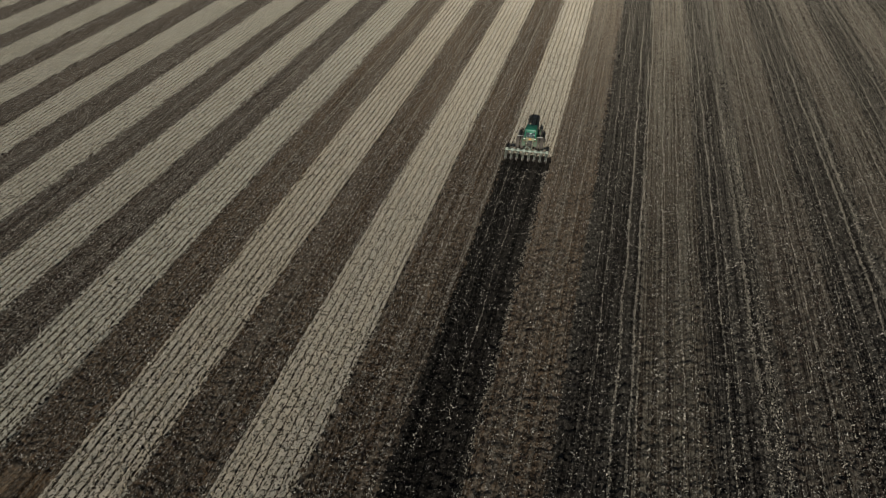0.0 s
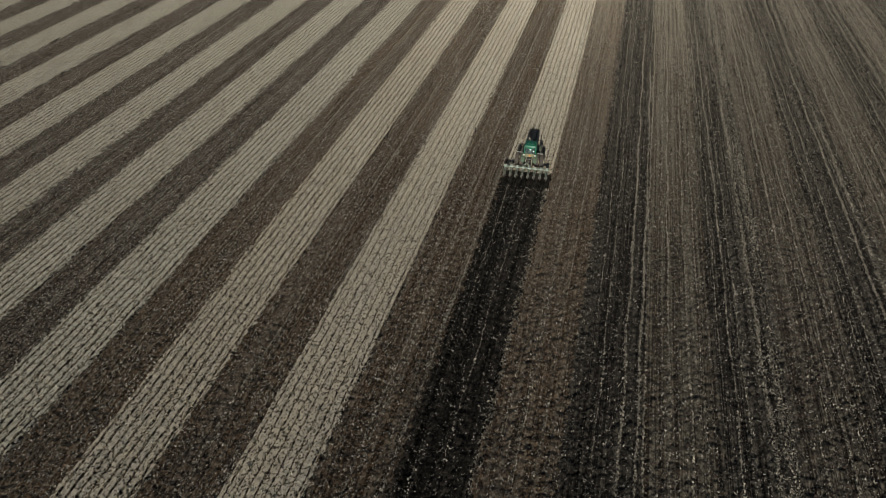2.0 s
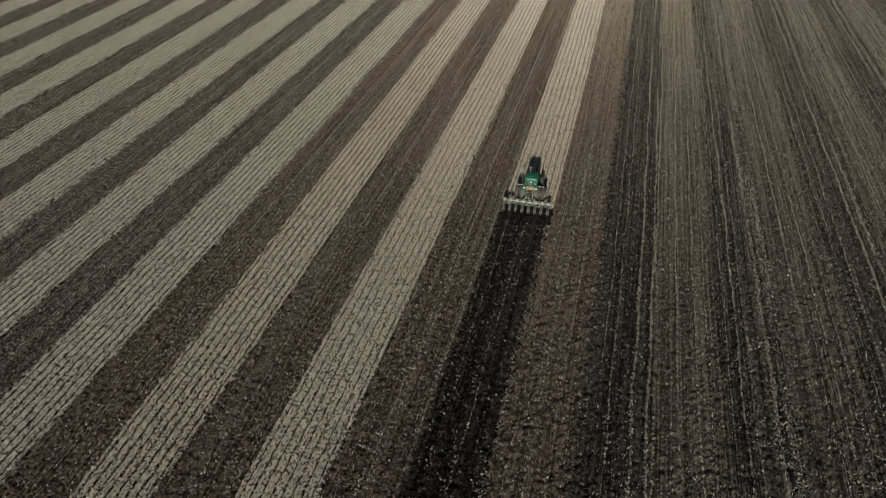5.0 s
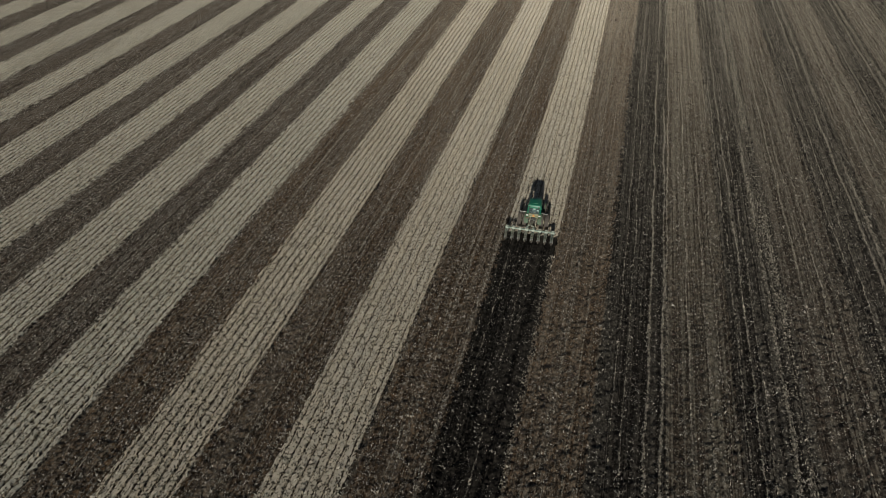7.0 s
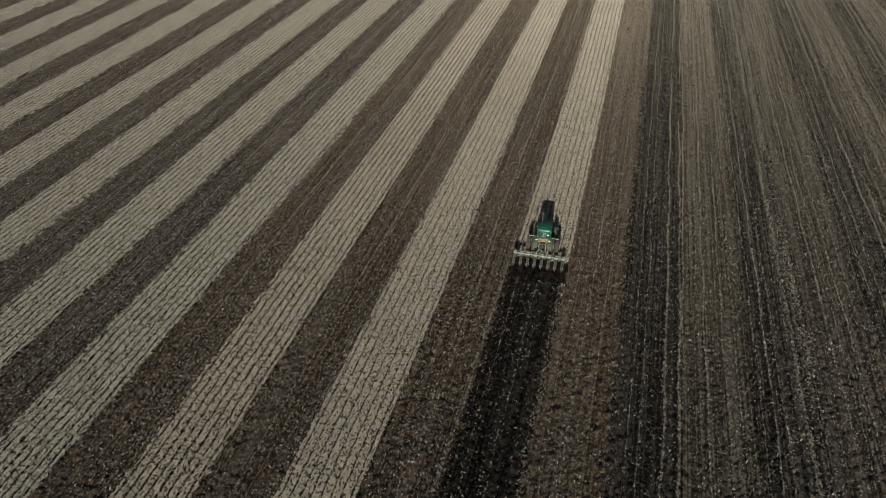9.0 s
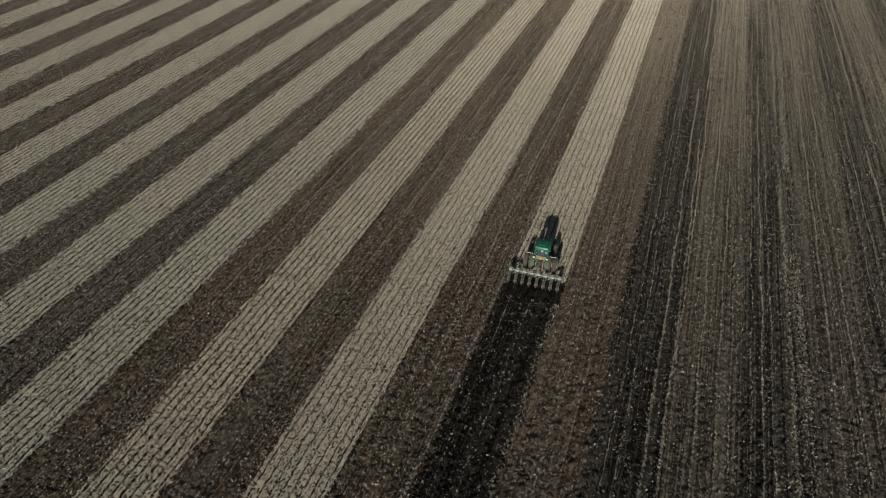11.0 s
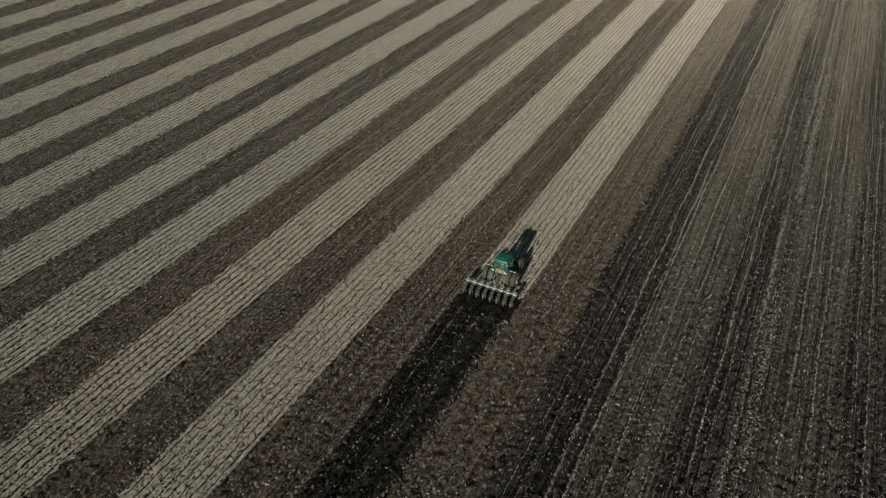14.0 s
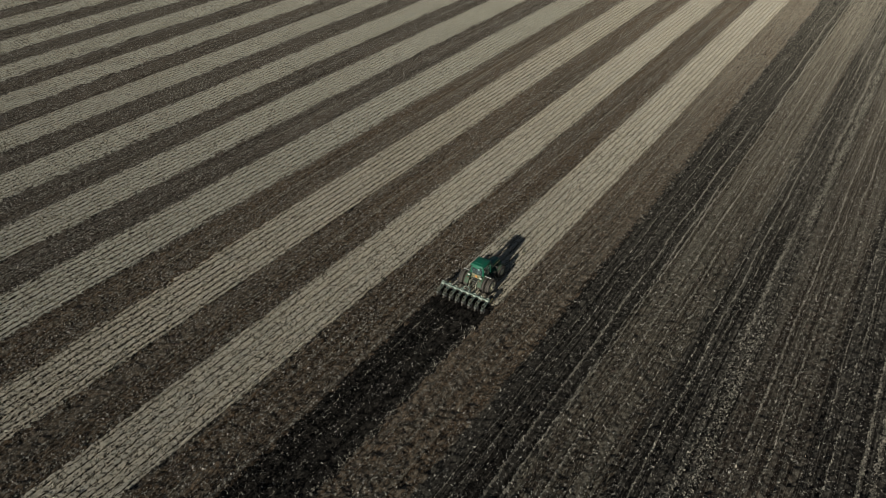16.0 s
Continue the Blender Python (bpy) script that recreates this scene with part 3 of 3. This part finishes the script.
def tractor():
    t = thing("tractor", (TX, 2.15, 0), "green farm tractor with yellow rims pulling a toolbar", "tractor")
    # chassis and driveline
    bm = bmesh.new()
    box(bm, (0, 1.7, 0.85), (0.55, 4.1, 0.55), 0.05)
    box(bm, (0, 0.0, 0.95), (0.75, 0.9, 0.75), 0.08)
    rod(bm, (-1.95, 0, 0.93), (1.95, 0, 0.93), 0.09, 14)
    part("chassis", bm, M_BLACK, t)
    bm = bmesh.new()
    box(bm, (0, 3.2, 0.68), (1.7, 0.2, 0.2), 0.04)
    part("front_axle", bm, M_GREEN, t)
    # hood with sloping nose
    bm = bmesh.new()
    stations = [(1.45, 0.50, 2.10), (2.2, 0.50, 2.08), (3.2, 0.48, 1.98), (3.9, 0.44, 1.84), (4.15, 0.38, 1.66)]
    rings = []
    for y, w, top in stations:
        rings.append([bm.verts.new((x, y, z)) for x, z in ((-w, 1.0), (-w, top - 0.22), (-w * 0.78, top - 0.04), (0, top), (w * 0.78, top - 0.04), (w, top - 0.22), (w, 1.0))])
    for a, b in zip(rings, rings[1:]):
        for j in range(6):
            bm.faces.new((a[j], a[j + 1], b[j + 1], b[j]))
        bm.faces.new((a[6], a[0], b[0], b[6]))
    bm.faces.new(rings[0][::-1])
    bm.faces.new(rings[-1])
    part("hood", bm, M_GREEN, t)
    bm = bmesh.new()
    for i in range(7):
        box(bm, (0, 4.13 + 0.015 * (6 - i) * 0.2, 1.06 + i * 0.065), (0.62, 0.05, 0.03), 0.008)
    part("grille", bm, M_BLACK, t)
    for sx in (-1, 1):
        bm = bmesh.new()
        for i in range(6):
            box(bm, (sx * 0.50, 2.2 + i * 0.22, 1.35), (0.03, 0.14, 0.3), 0.01)
        part("hood_screen", bm, M_BLACK, t)
        bm = bmesh.new()
        box(bm, (sx * 0.50, 2.75, 1.68), (0.014, 2.2, 0.07), 0.003)
        part("yellow_stripe", bm, M_YELLOW, t)
        bm = bmesh.new()
        box(bm, (sx * 0.25, 4.13, 1.5), (0.16, 0.05, 0.09), 0.02)
        part("headlight", bm, M_LAMP, t)
    bm = bmesh.new()
    box(bm, (0, 4.25, 0.8), (0.62, 0.35, 0.42), 0.05)
    for i in range(5):
        box(bm, (-0.26 + i * 0.13, 4.46, 0.85), (0.1, 0.1, 0.36), 0.02)
    part("front_weights", bm, M_GREEN, t)
    # cab: floor, pillars, panes, roof
    bm = bmesh.new()
    box(bm, (0, 0.6, 1.32), (1.5, 1.6, 0.16), 0.03)
    box(bm, (0, 1.3, 1.6), (0.9, 0.2, 0.6), 0.05)
    part("cab_floor", bm, M_BLACK, t)
    lower = ((-0.74, -0.16), (0.74, -0.16), (0.70, 1.42), (-0.70, 1.42))
    upper = ((-0.70, -0.16), (0.70, -0.16), (0.66, 1.26), (-0.66, 1.26))
    for (ax, ay), (bx, by) in zip(lower, upper):
        bm = bmesh.new()
        rod(bm, (ax, ay, 1.4), (bx, by, 2.98), 0.075 if ay < 0 else 0.05, 10)
        part("cab_pillar", bm, M_GREEN, t)
    for i, name in enumerate(("rear_window", "side_window", "windscreen", "side_window")):
        bm = bmesh.new()
        j = (i + 1) % 4
        low, top = (1.90, 2.74) if i == 0 else (1.52, 2.92)
        corners = [Vector((*lower[i], low)), Vector((*lower[j], low)), Vector((*upper[j], top)), Vector((*upper[i], top))]
        mid = sum(corners, Vector()) / 4
        corners = [mid + (c - mid) * (0.86 if i == 0 else 0.94) for c in corners]
        out = (corners[1] - corners[0]).cross(corners[3] - corners[0]).normalized() * 0.006
        front, back = [bm.verts.new(c + out) for c in corners], [bm.verts.new(c - out) for c in corners]
        bm.faces.new(front)
        bm.faces.new(back[::-1])
        for a in range(4):
            b = (a + 1) % 4
            bm.faces.new((front[b], front[a], back[a], back[b]))
        part(name, bm, M_GLASS, t, "dusty tinted cab glass").visible_shadow = False
    bm = bmesh.new()
    made = bmesh.ops.create_cube(bm, size=1.0)["verts"]
    bmesh.ops.transform(bm, matrix=Matrix.Translation((0, 0.46, 3.08)) @ Matrix.Diagonal((1.60, 1.74, 0.28, 1)), verts=made)
    for v in bm.verts:
        if v.co.z > 3.08:
            v.co.x *= 0.84
            v.co.y = 0.46 + (v.co.y - 0.46) * 0.86
    bmesh.ops.bevel(bm, geom=list(bm.edges), offset=0.07, segments=3, profile=0.5, affect="EDGES")
    shell = bm
    bm = bmesh.new()
    box(bm, (0, -0.16, 2.83), (1.36, 0.09, 0.26), 0.03)
    part("window_header", bm, M_GREEN, t)
    bm = bmesh.new()
    box(bm, (0, -0.18, 1.80), (1.40, 0.10, 0.28), 0.03)
    part("window_ledge", bm, M_LEDGE, t, "dusty yellow-green ledge under the rear window")
    bm = shell
    roof = smooth(part("cab_roof", bm, M_GREEN, t, "bright green rounded cab roof"))
    bm = bmesh.new()
    box(bm, (0, 0.46, 3.235), (0.8, 0.8, 0.05), 0.02)
    part("roof_hatch", bm, M_GREEN, roof)
    for sx in (-1, 1):
        bm = bmesh.new()
        box(bm, (sx * 0.55, -0.46, 3.0), (0.2, 0.07, 0.12), 0.02)
        part("work_light", bm, M_BLACK, roof)
    # seat and wheel seen through the rear window
    bm = bmesh.new()
    box(bm, (0, 0.40, 1.72), (0.52, 0.5, 0.14), 0.05)
    box(bm, (0, 0.20, 2.02), (0.46, 0.13, 0.52), 0.06)
    seat = part("seat", bm, M_SEAT, t, "dark grey cloth seat")
    bm = bmesh.new()
    box(bm, (0, 0.19, 2.38), (0.27, 0.10, 0.17), 0.04)
    part("headrest", bm, M_LAMP, seat, "pale headrest cover")
    bm = bmesh.new()
    box(bm, (0.42, 0.5, 2.02), (0.20, 0.06, 0.16), 0.02)
    rod(bm, (0.42, 0.5, 1.95), (0.42, 0.62, 1.45), 0.025, 8)
    part("console_screen", bm, M_LAMP, t, "pale screen on the armrest console")
    bm = bmesh.new()
    box(bm, (-0.40, 0.42, 1.84), (0.14, 0.34, 0.10), 0.03)
    rod(bm, (-0.40, 0.42, 1.82), (-0.40, 0.42, 1.45), 0.04, 8)
    part("armrest", bm, M_SEAT, t)
    bm = bmesh.new()
    rod(bm, (0, 1.15, 1.6), (0, 0.92, 2.05), 0.035, 8)
    bmesh.ops.create_cone(bm, cap_ends=False, segments=20, radius1=0.2, radius2=0.2, depth=0.04,
                          matrix=Matrix.Translation((0, 0.9, 2.08)) @ Matrix.Rotation(radians(25), 4, "X"))
    part("steering_wheel", bm, M_BLACK, t)
    # rear fenders, steps, tanks
    for sx in (-1, 1):
        bm = bmesh.new()
        inner, outer = [], []
        for i in range(9):
            a = radians(10 + i * 17)
            y, z = -math.cos(a) * 1.06, 0.93 + math.sin(a) * 1.06
            inner.append((bm.verts.new((sx * 0.55, y, z)), bm.verts.new((sx * 0.98, y, z))))
            outer.append((bm.verts.new((sx * 0.55, y * 1.03, 0.93 + (z - 0.93) * 1.03)), bm.verts.new((sx * 1.0, y * 1.03, 0.93 + (z - 0.93) * 1.03))))
        for i in range(8):
            bm.faces.new((inner[i][0], inner[i + 1][0], inner[i + 1][1], inner[i][1]))
            bm.faces.new((outer[i][0], outer[i][1], outer[i + 1][1], outer[i + 1][0]))
            bm.faces.new((inner[i][1], inner[i + 1][1], outer[i + 1][1], outer[i][1]))
            bm.faces.new((inner[i][0], outer[i][0], outer[i + 1][0], inner[i + 1][0]))
        for i in (0, 8):
            bm.faces.new((inner[i][0], inner[i][1], outer[i][1], outer[i][0]))
        bmesh.ops.recalc_face_normals(bm, faces=list(bm.faces))
        fender = part("fender", bm, M_FENDER, t, "dust-covered rear fender")
        bm = bmesh.new()
        box(bm, (sx * 0.72, -0.62, 1.98), (0.24, 0.14, 0.14), 0.03)
        part("fender_light", bm, M_LAMP, fender, "pale lamp housing")
        bm = bmesh.new()
        box(bm, (sx * 0.72, -0.80, 1.74), (0.16, 0.06, 0.08), 0.02)
        part("tail_light", bm, M_RED, fender)
        bm = bmesh.new()
        for i in range(6):
            a = radians(35 + i * 22)
            box(bm, (sx * 1.0, 3.2 - math.cos(a) * 0.82, 0.7 + math.sin(a) * 0.82), (0.14, 0.34, 0.03), 0.008, Matrix.Rotation(math.pi / 2 - a, 4, "X"))
        part("front_fender", bm, M_FENDER, t)
        bm = bmesh.new()
        rod(bm, (sx * 0.72, 1.32, 2.55), (sx * 1.32, 1.5, 2.5), 0.022, 8)
        arm = part("mirror_arm", bm, M_BLACK, t)
        bm = bmesh.new()
        box(bm, (sx * 1.38, 1.5, 2.42), (0.18, 0.06, 0.3), 0.025)
        part("mirror", bm, M_BLACK, arm)
        bm = bmesh.new()
        box(bm, (sx * 1.28, -0.1, 2.06), (0.75, 0.06, 0.05), 0.012)
        box(bm, (sx * 1.6, -0.12, 2.08), (0.12, 0.06, 0.1), 0.02)
        part("warning_light_bar", bm, M_WHITE, t, "thin pale folding lamp bar")
        bm = bmesh.new()
        box(bm, (sx * 0.82, 1.55, 0.85), (0.42, 0.95, 0.6), 0.09)
        part("fuel_tank" if sx > 0 else "battery_box", bm, M_BLACK, t)
        bm = bmesh.new()
        for i in range(3):
            box(bm, (sx * 1.12, 1.25, 0.55 + i * 0.3), (0.3, 0.34, 0.04), 0.01)
        box(bm, (sx * 1.0, 1.42, 0.9), (0.04, 0.04, 0.9))
        part("step", bm, M_BLACK, t)
    bm = bmesh.new()
    rod(bm, (0.56, 1.62, 1.7), (0.56, 1.62, 2.75), 0.075, 14)
    rod(bm, (0.56, 1.62, 2.75), (0.56, 1.54, 2.95), 0.055, 12)
    smooth(part("exhaust_stack", bm, M_STEEL, t))
    # rear of the tractor
    bm = bmesh.new()
    box(bm, (0, -0.3, 1.30), (0.92, 0.2, 0.42), 0.06)
    box(bm, (0, -0.52, 1.02), (0.5, 0.34, 0.4), 0.05)
    part("rear_housing", bm, M_BLACK, t)
    bm = bmesh.new()
    box(bm, (0, -0.24, 1.60), (1.16, 0.12, 0.16), 0.04)
    for sx in (-1, 1):
        rod(bm, (sx * 0.52, -0.3, 1.60), (sx * 0.52, -0.42, 1.60), 0.085, 12)
    part("rear_lamp_panel", bm, M_LEDGE, t, "dusty yellow-green panel with two round lamps")
    for sx in (-1, 1):
        bm = bmesh.new()
        rod(bm, (sx * 0.30, -0.3, 0.75), (sx * 0.46, -1.9, 0.72), 0.065, 8)
        rod(bm, (sx * 0.46, -1.9, 0.72), (sx * 0.46, -1.98, 0.74), 0.09, 10)
        part("lower_link", bm, M_ARM, t, "dusty pale lower hitch link")
        bm = bmesh.new()
        rod(bm, (sx * 0.34, -0.2, 1.46), (sx * 0.40, -0.92, 1.38), 0.07, 8)
        rod(bm, (sx * 0.40, -0.92, 1.38), (sx * 0.40, -1.12, 0.76), 0.045, 8)
        part("lift_arm", bm, M_ARM, t, "dusty pale lift arm with hanging rod")
    bm = bmesh.new()
    rod(bm, (0, -0.55, 1.15), (0, -1.25, 1.21), 0.06, 8)
    rod(bm, (0, -1.25, 1.21), (0, -1.9, 1.25), 0.04, 8)
    part("top_link", bm, M_ARM, t)
    bm = bmesh.new()
    rod(bm, (-0.44, -1.45, 0.78), (0.44, -1.45, 0.78), 0.04, 8)
    rod(bm, (-0.16, -0.6, 0.62), (-0.10, -1.5, 0.56), 0.05, 8)
    part("drawbar", bm, M_ARM, t)
    bm = bmesh.new()
    for i in range(4):
        box(bm, (-0.28 + i * 0.16, -0.62, 1.38), (0.09, 0.12, 0.14), 0.02)
    part("hydraulic_couplers", bm, M_PALE, t)
    bm = bmesh.new()
    a, b, c = (-0.19, -0.36, 1.68), (0.19, -0.36, 1.68), (0, -0.33, 1.98)
    front = [bm.verts.new(q) for q in (a, b, c)]
    back = [bm.verts.new((q[0], q[1] + 0.02, q[2])) for q in (a, b, c)]
    bm.faces.new(front)
    bm.faces.new(back[::-1])
    for i in range(3):
        j = (i + 1) % 3
        bm.faces.new((front[j], front[i], back[i], back[j]))
    part("warning_triangle", bm, M_ORANGE, t, "orange slow vehicle triangle")
    # wheels: doubled behind, single in front
    for sx in (-1, 1):
        wheel(t, "rear_wheel", sx * 0.98, 0.0, 0.95, 0.48, 0.58, 22, sx)
        wheel(t, "rear_wheel", sx * 1.60, 0.0, 0.95, 0.48, 0.58, 22, sx)
        wheel(t, "front_wheel", sx * 1.0, 3.2, 0.72, 0.42, 0.38, 18, sx)
    return t


tractor()


# ---- the toolbar with eight row units ----
def gauge_wheel(parent, x, y):
    hub = new("gauge_wheel")
    hub.parent = parent
    hub.location = (x, y, 0.47)
    hub.scale = (1.2, 1.2, 1.2)
    bm = bmesh.new()
    lathe_x(bm, [(-0.11, 0.22), (-0.13, 0.30), (-0.10, 0.38), (0, 0.4), (0.10, 0.38), (0.13, 0.30), (0.11, 0.22)], 26)
    part("tyre", bm, M_RUBBER, hub)
    bm = bmesh.new()
    lathe_x(bm, [(-0.1, 0.225), (-0.1, 0.19), (0.0, 0.12), (0.03, 0.03), (0.06, 0.03), (0.04, 0.13), (0.1, 0.19), (0.1, 0.225)], 20)
    part("rim", bm, M_YELLOW, hub)
    bm = bmesh.new()
    rod(bm, (0.17, 0, 0), (0.17, -0.5, 0.5), 0.045, 8)
    rod(bm, (0.17, 0, 0), (-0.05, 0, 0), 0.03, 8)
    part("fork", bm, M_UNIT, hub)


def row_unit(parent, x):
    """One row unit: clamp, parallel arms, shank with discs, trailing press box."""
    u = new("row_unit")
    u.parent = parent
    u.location = (x, 0, 0)
    bm = bmesh.new()
    for sx in (-1, 1):
        box(bm, (sx * 0.13, -0.02, 1.02), (0.05, 0.34, 0.26), 0.015)
        rod(bm, (sx * 0.13, 0.12, 1.2), (sx * 0.13, -0.14, 1.2), 0.03, 6)
    box(bm, (0, -0.16, 1.04), (0.3, 0.05, 0.24), 0.015)
    box(bm, (0, 0.12, 1.08), (0.3, 0.05, 0.2), 0.015)
    part("clamp", bm, M_WORN, u, "pale worn clamp round the bar")
    bm = bmesh.new()
    for sx in (-1, 1):
        rod(bm, (sx * 0.1, -0.14, 0.98), (sx * 0.1, -0.62, 0.84), 0.03, 6)
        rod(bm, (sx * 0.1, -0.14, 0.80), (sx * 0.1, -0.62, 0.66), 0.03, 6)
    part("parallel_arms", bm, M_BAR, u)
    bm = bmesh.new()
    box(bm, (0, -0.66, 0.62), (0.14, 0.14, 0.6), 0.03)
    box(bm, (0, -0.60, 0.28), (0.06, 0.1, 0.5), 0.015)
    part("shank", bm, M_BLACK, u)
    for sx in (-1, 1):
        bm = bmesh.new()
        lathe_x(bm, [(-0.012, 0.03), (-0.006, 0.25), (0.006, 0.25), (0.012, 0.03)], 22)
        bmesh.ops.transform(bm, matrix=Matrix.Translation((sx * 0.13, -0.78, 0.22)) @ Matrix.Rotation(sx * radians(10), 4, "Z"), verts=list(bm.verts))
        part("disc", bm, M_STEEL, u)
    bm = bmesh.new()
    rod(bm, (-0.1, -0.68, 0.6), (-0.1, -1.1, 0.5), 0.025, 6)
    rod(bm, (0.1, -0.68, 0.6), (0.1, -1.1, 0.5), 0.025, 6)
    part("trailing_arms", bm, M_UNIT, u)
    bm = bmesh.new()
    box(bm, (0, -1.12, 0.5), (0.27, 0.19, 0.17), 0.04)
    part("press_box", bm, M_PALE, u, "pale dusty box on the trailing arm")
    bm = bmesh.new()
    box(bm, (0, -0.66, 0.90), (0.32, 0.07, 0.07), 0.015)
    box(bm, (0, -1.00, 0.66), (0.30, 0.05, 0.06), 0.012)
    for sx in (-1, 1):
        rod(bm, (sx * 0.14, -0.68, 0.88), (sx * 0.14, -1.02, 0.66), 0.022, 6)
    part("cross_bracket", bm, M_UNIT, u)
    bm = bmesh.new()
    box(bm, (0, -1.12, 0.59), (0.15, 0.10, 0.02), 0.006)
    part("lid", bm, M_BLACK, u)
    bm = bmesh.new()
    lathe_x(bm, [(-0.06, 0.05), (-0.07, 0.17), (0.07, 0.17), (0.06, 0.05)], 18)
    bmesh.ops.transform(bm, matrix=Matrix.Translation((0, -1.12, 0.20)), verts=list(bm.verts))
    part("press_wheel", bm, M_RUBBER, u)
    return u


def cultivator():
    c = thing("row_cultivator", (TX - 0.1, -0.1, 0), "grey-green toolbar with eight row units lowered into soil", "cultivator")
    bm = bmesh.new()
    box(bm, (0, 0, 1.0), (8 * ROW - 0.3, 0.15, 0.15), 0.02)
    part("toolbar", bm, M_BAR, c)
    bm = bmesh.new()
    for sx in (-1, 1):
        box(bm, (sx * 0.42, 0.2, 1.0), (0.06, 0.4, 0.5), 0.01)
        rod(bm, (sx * 0.42, 0.25, 1.2), (sx * 0.06, 0.35, 1.5), 0.045, 8)
    part("hitch_mast", bm, M_BAR, c)
    for i in range(8):
        row_unit(c, (i - 3.5) * ROW)
    for x in (-2.65, 2.55):
        gauge_wheel(c, x, 0.85)


cultivator()
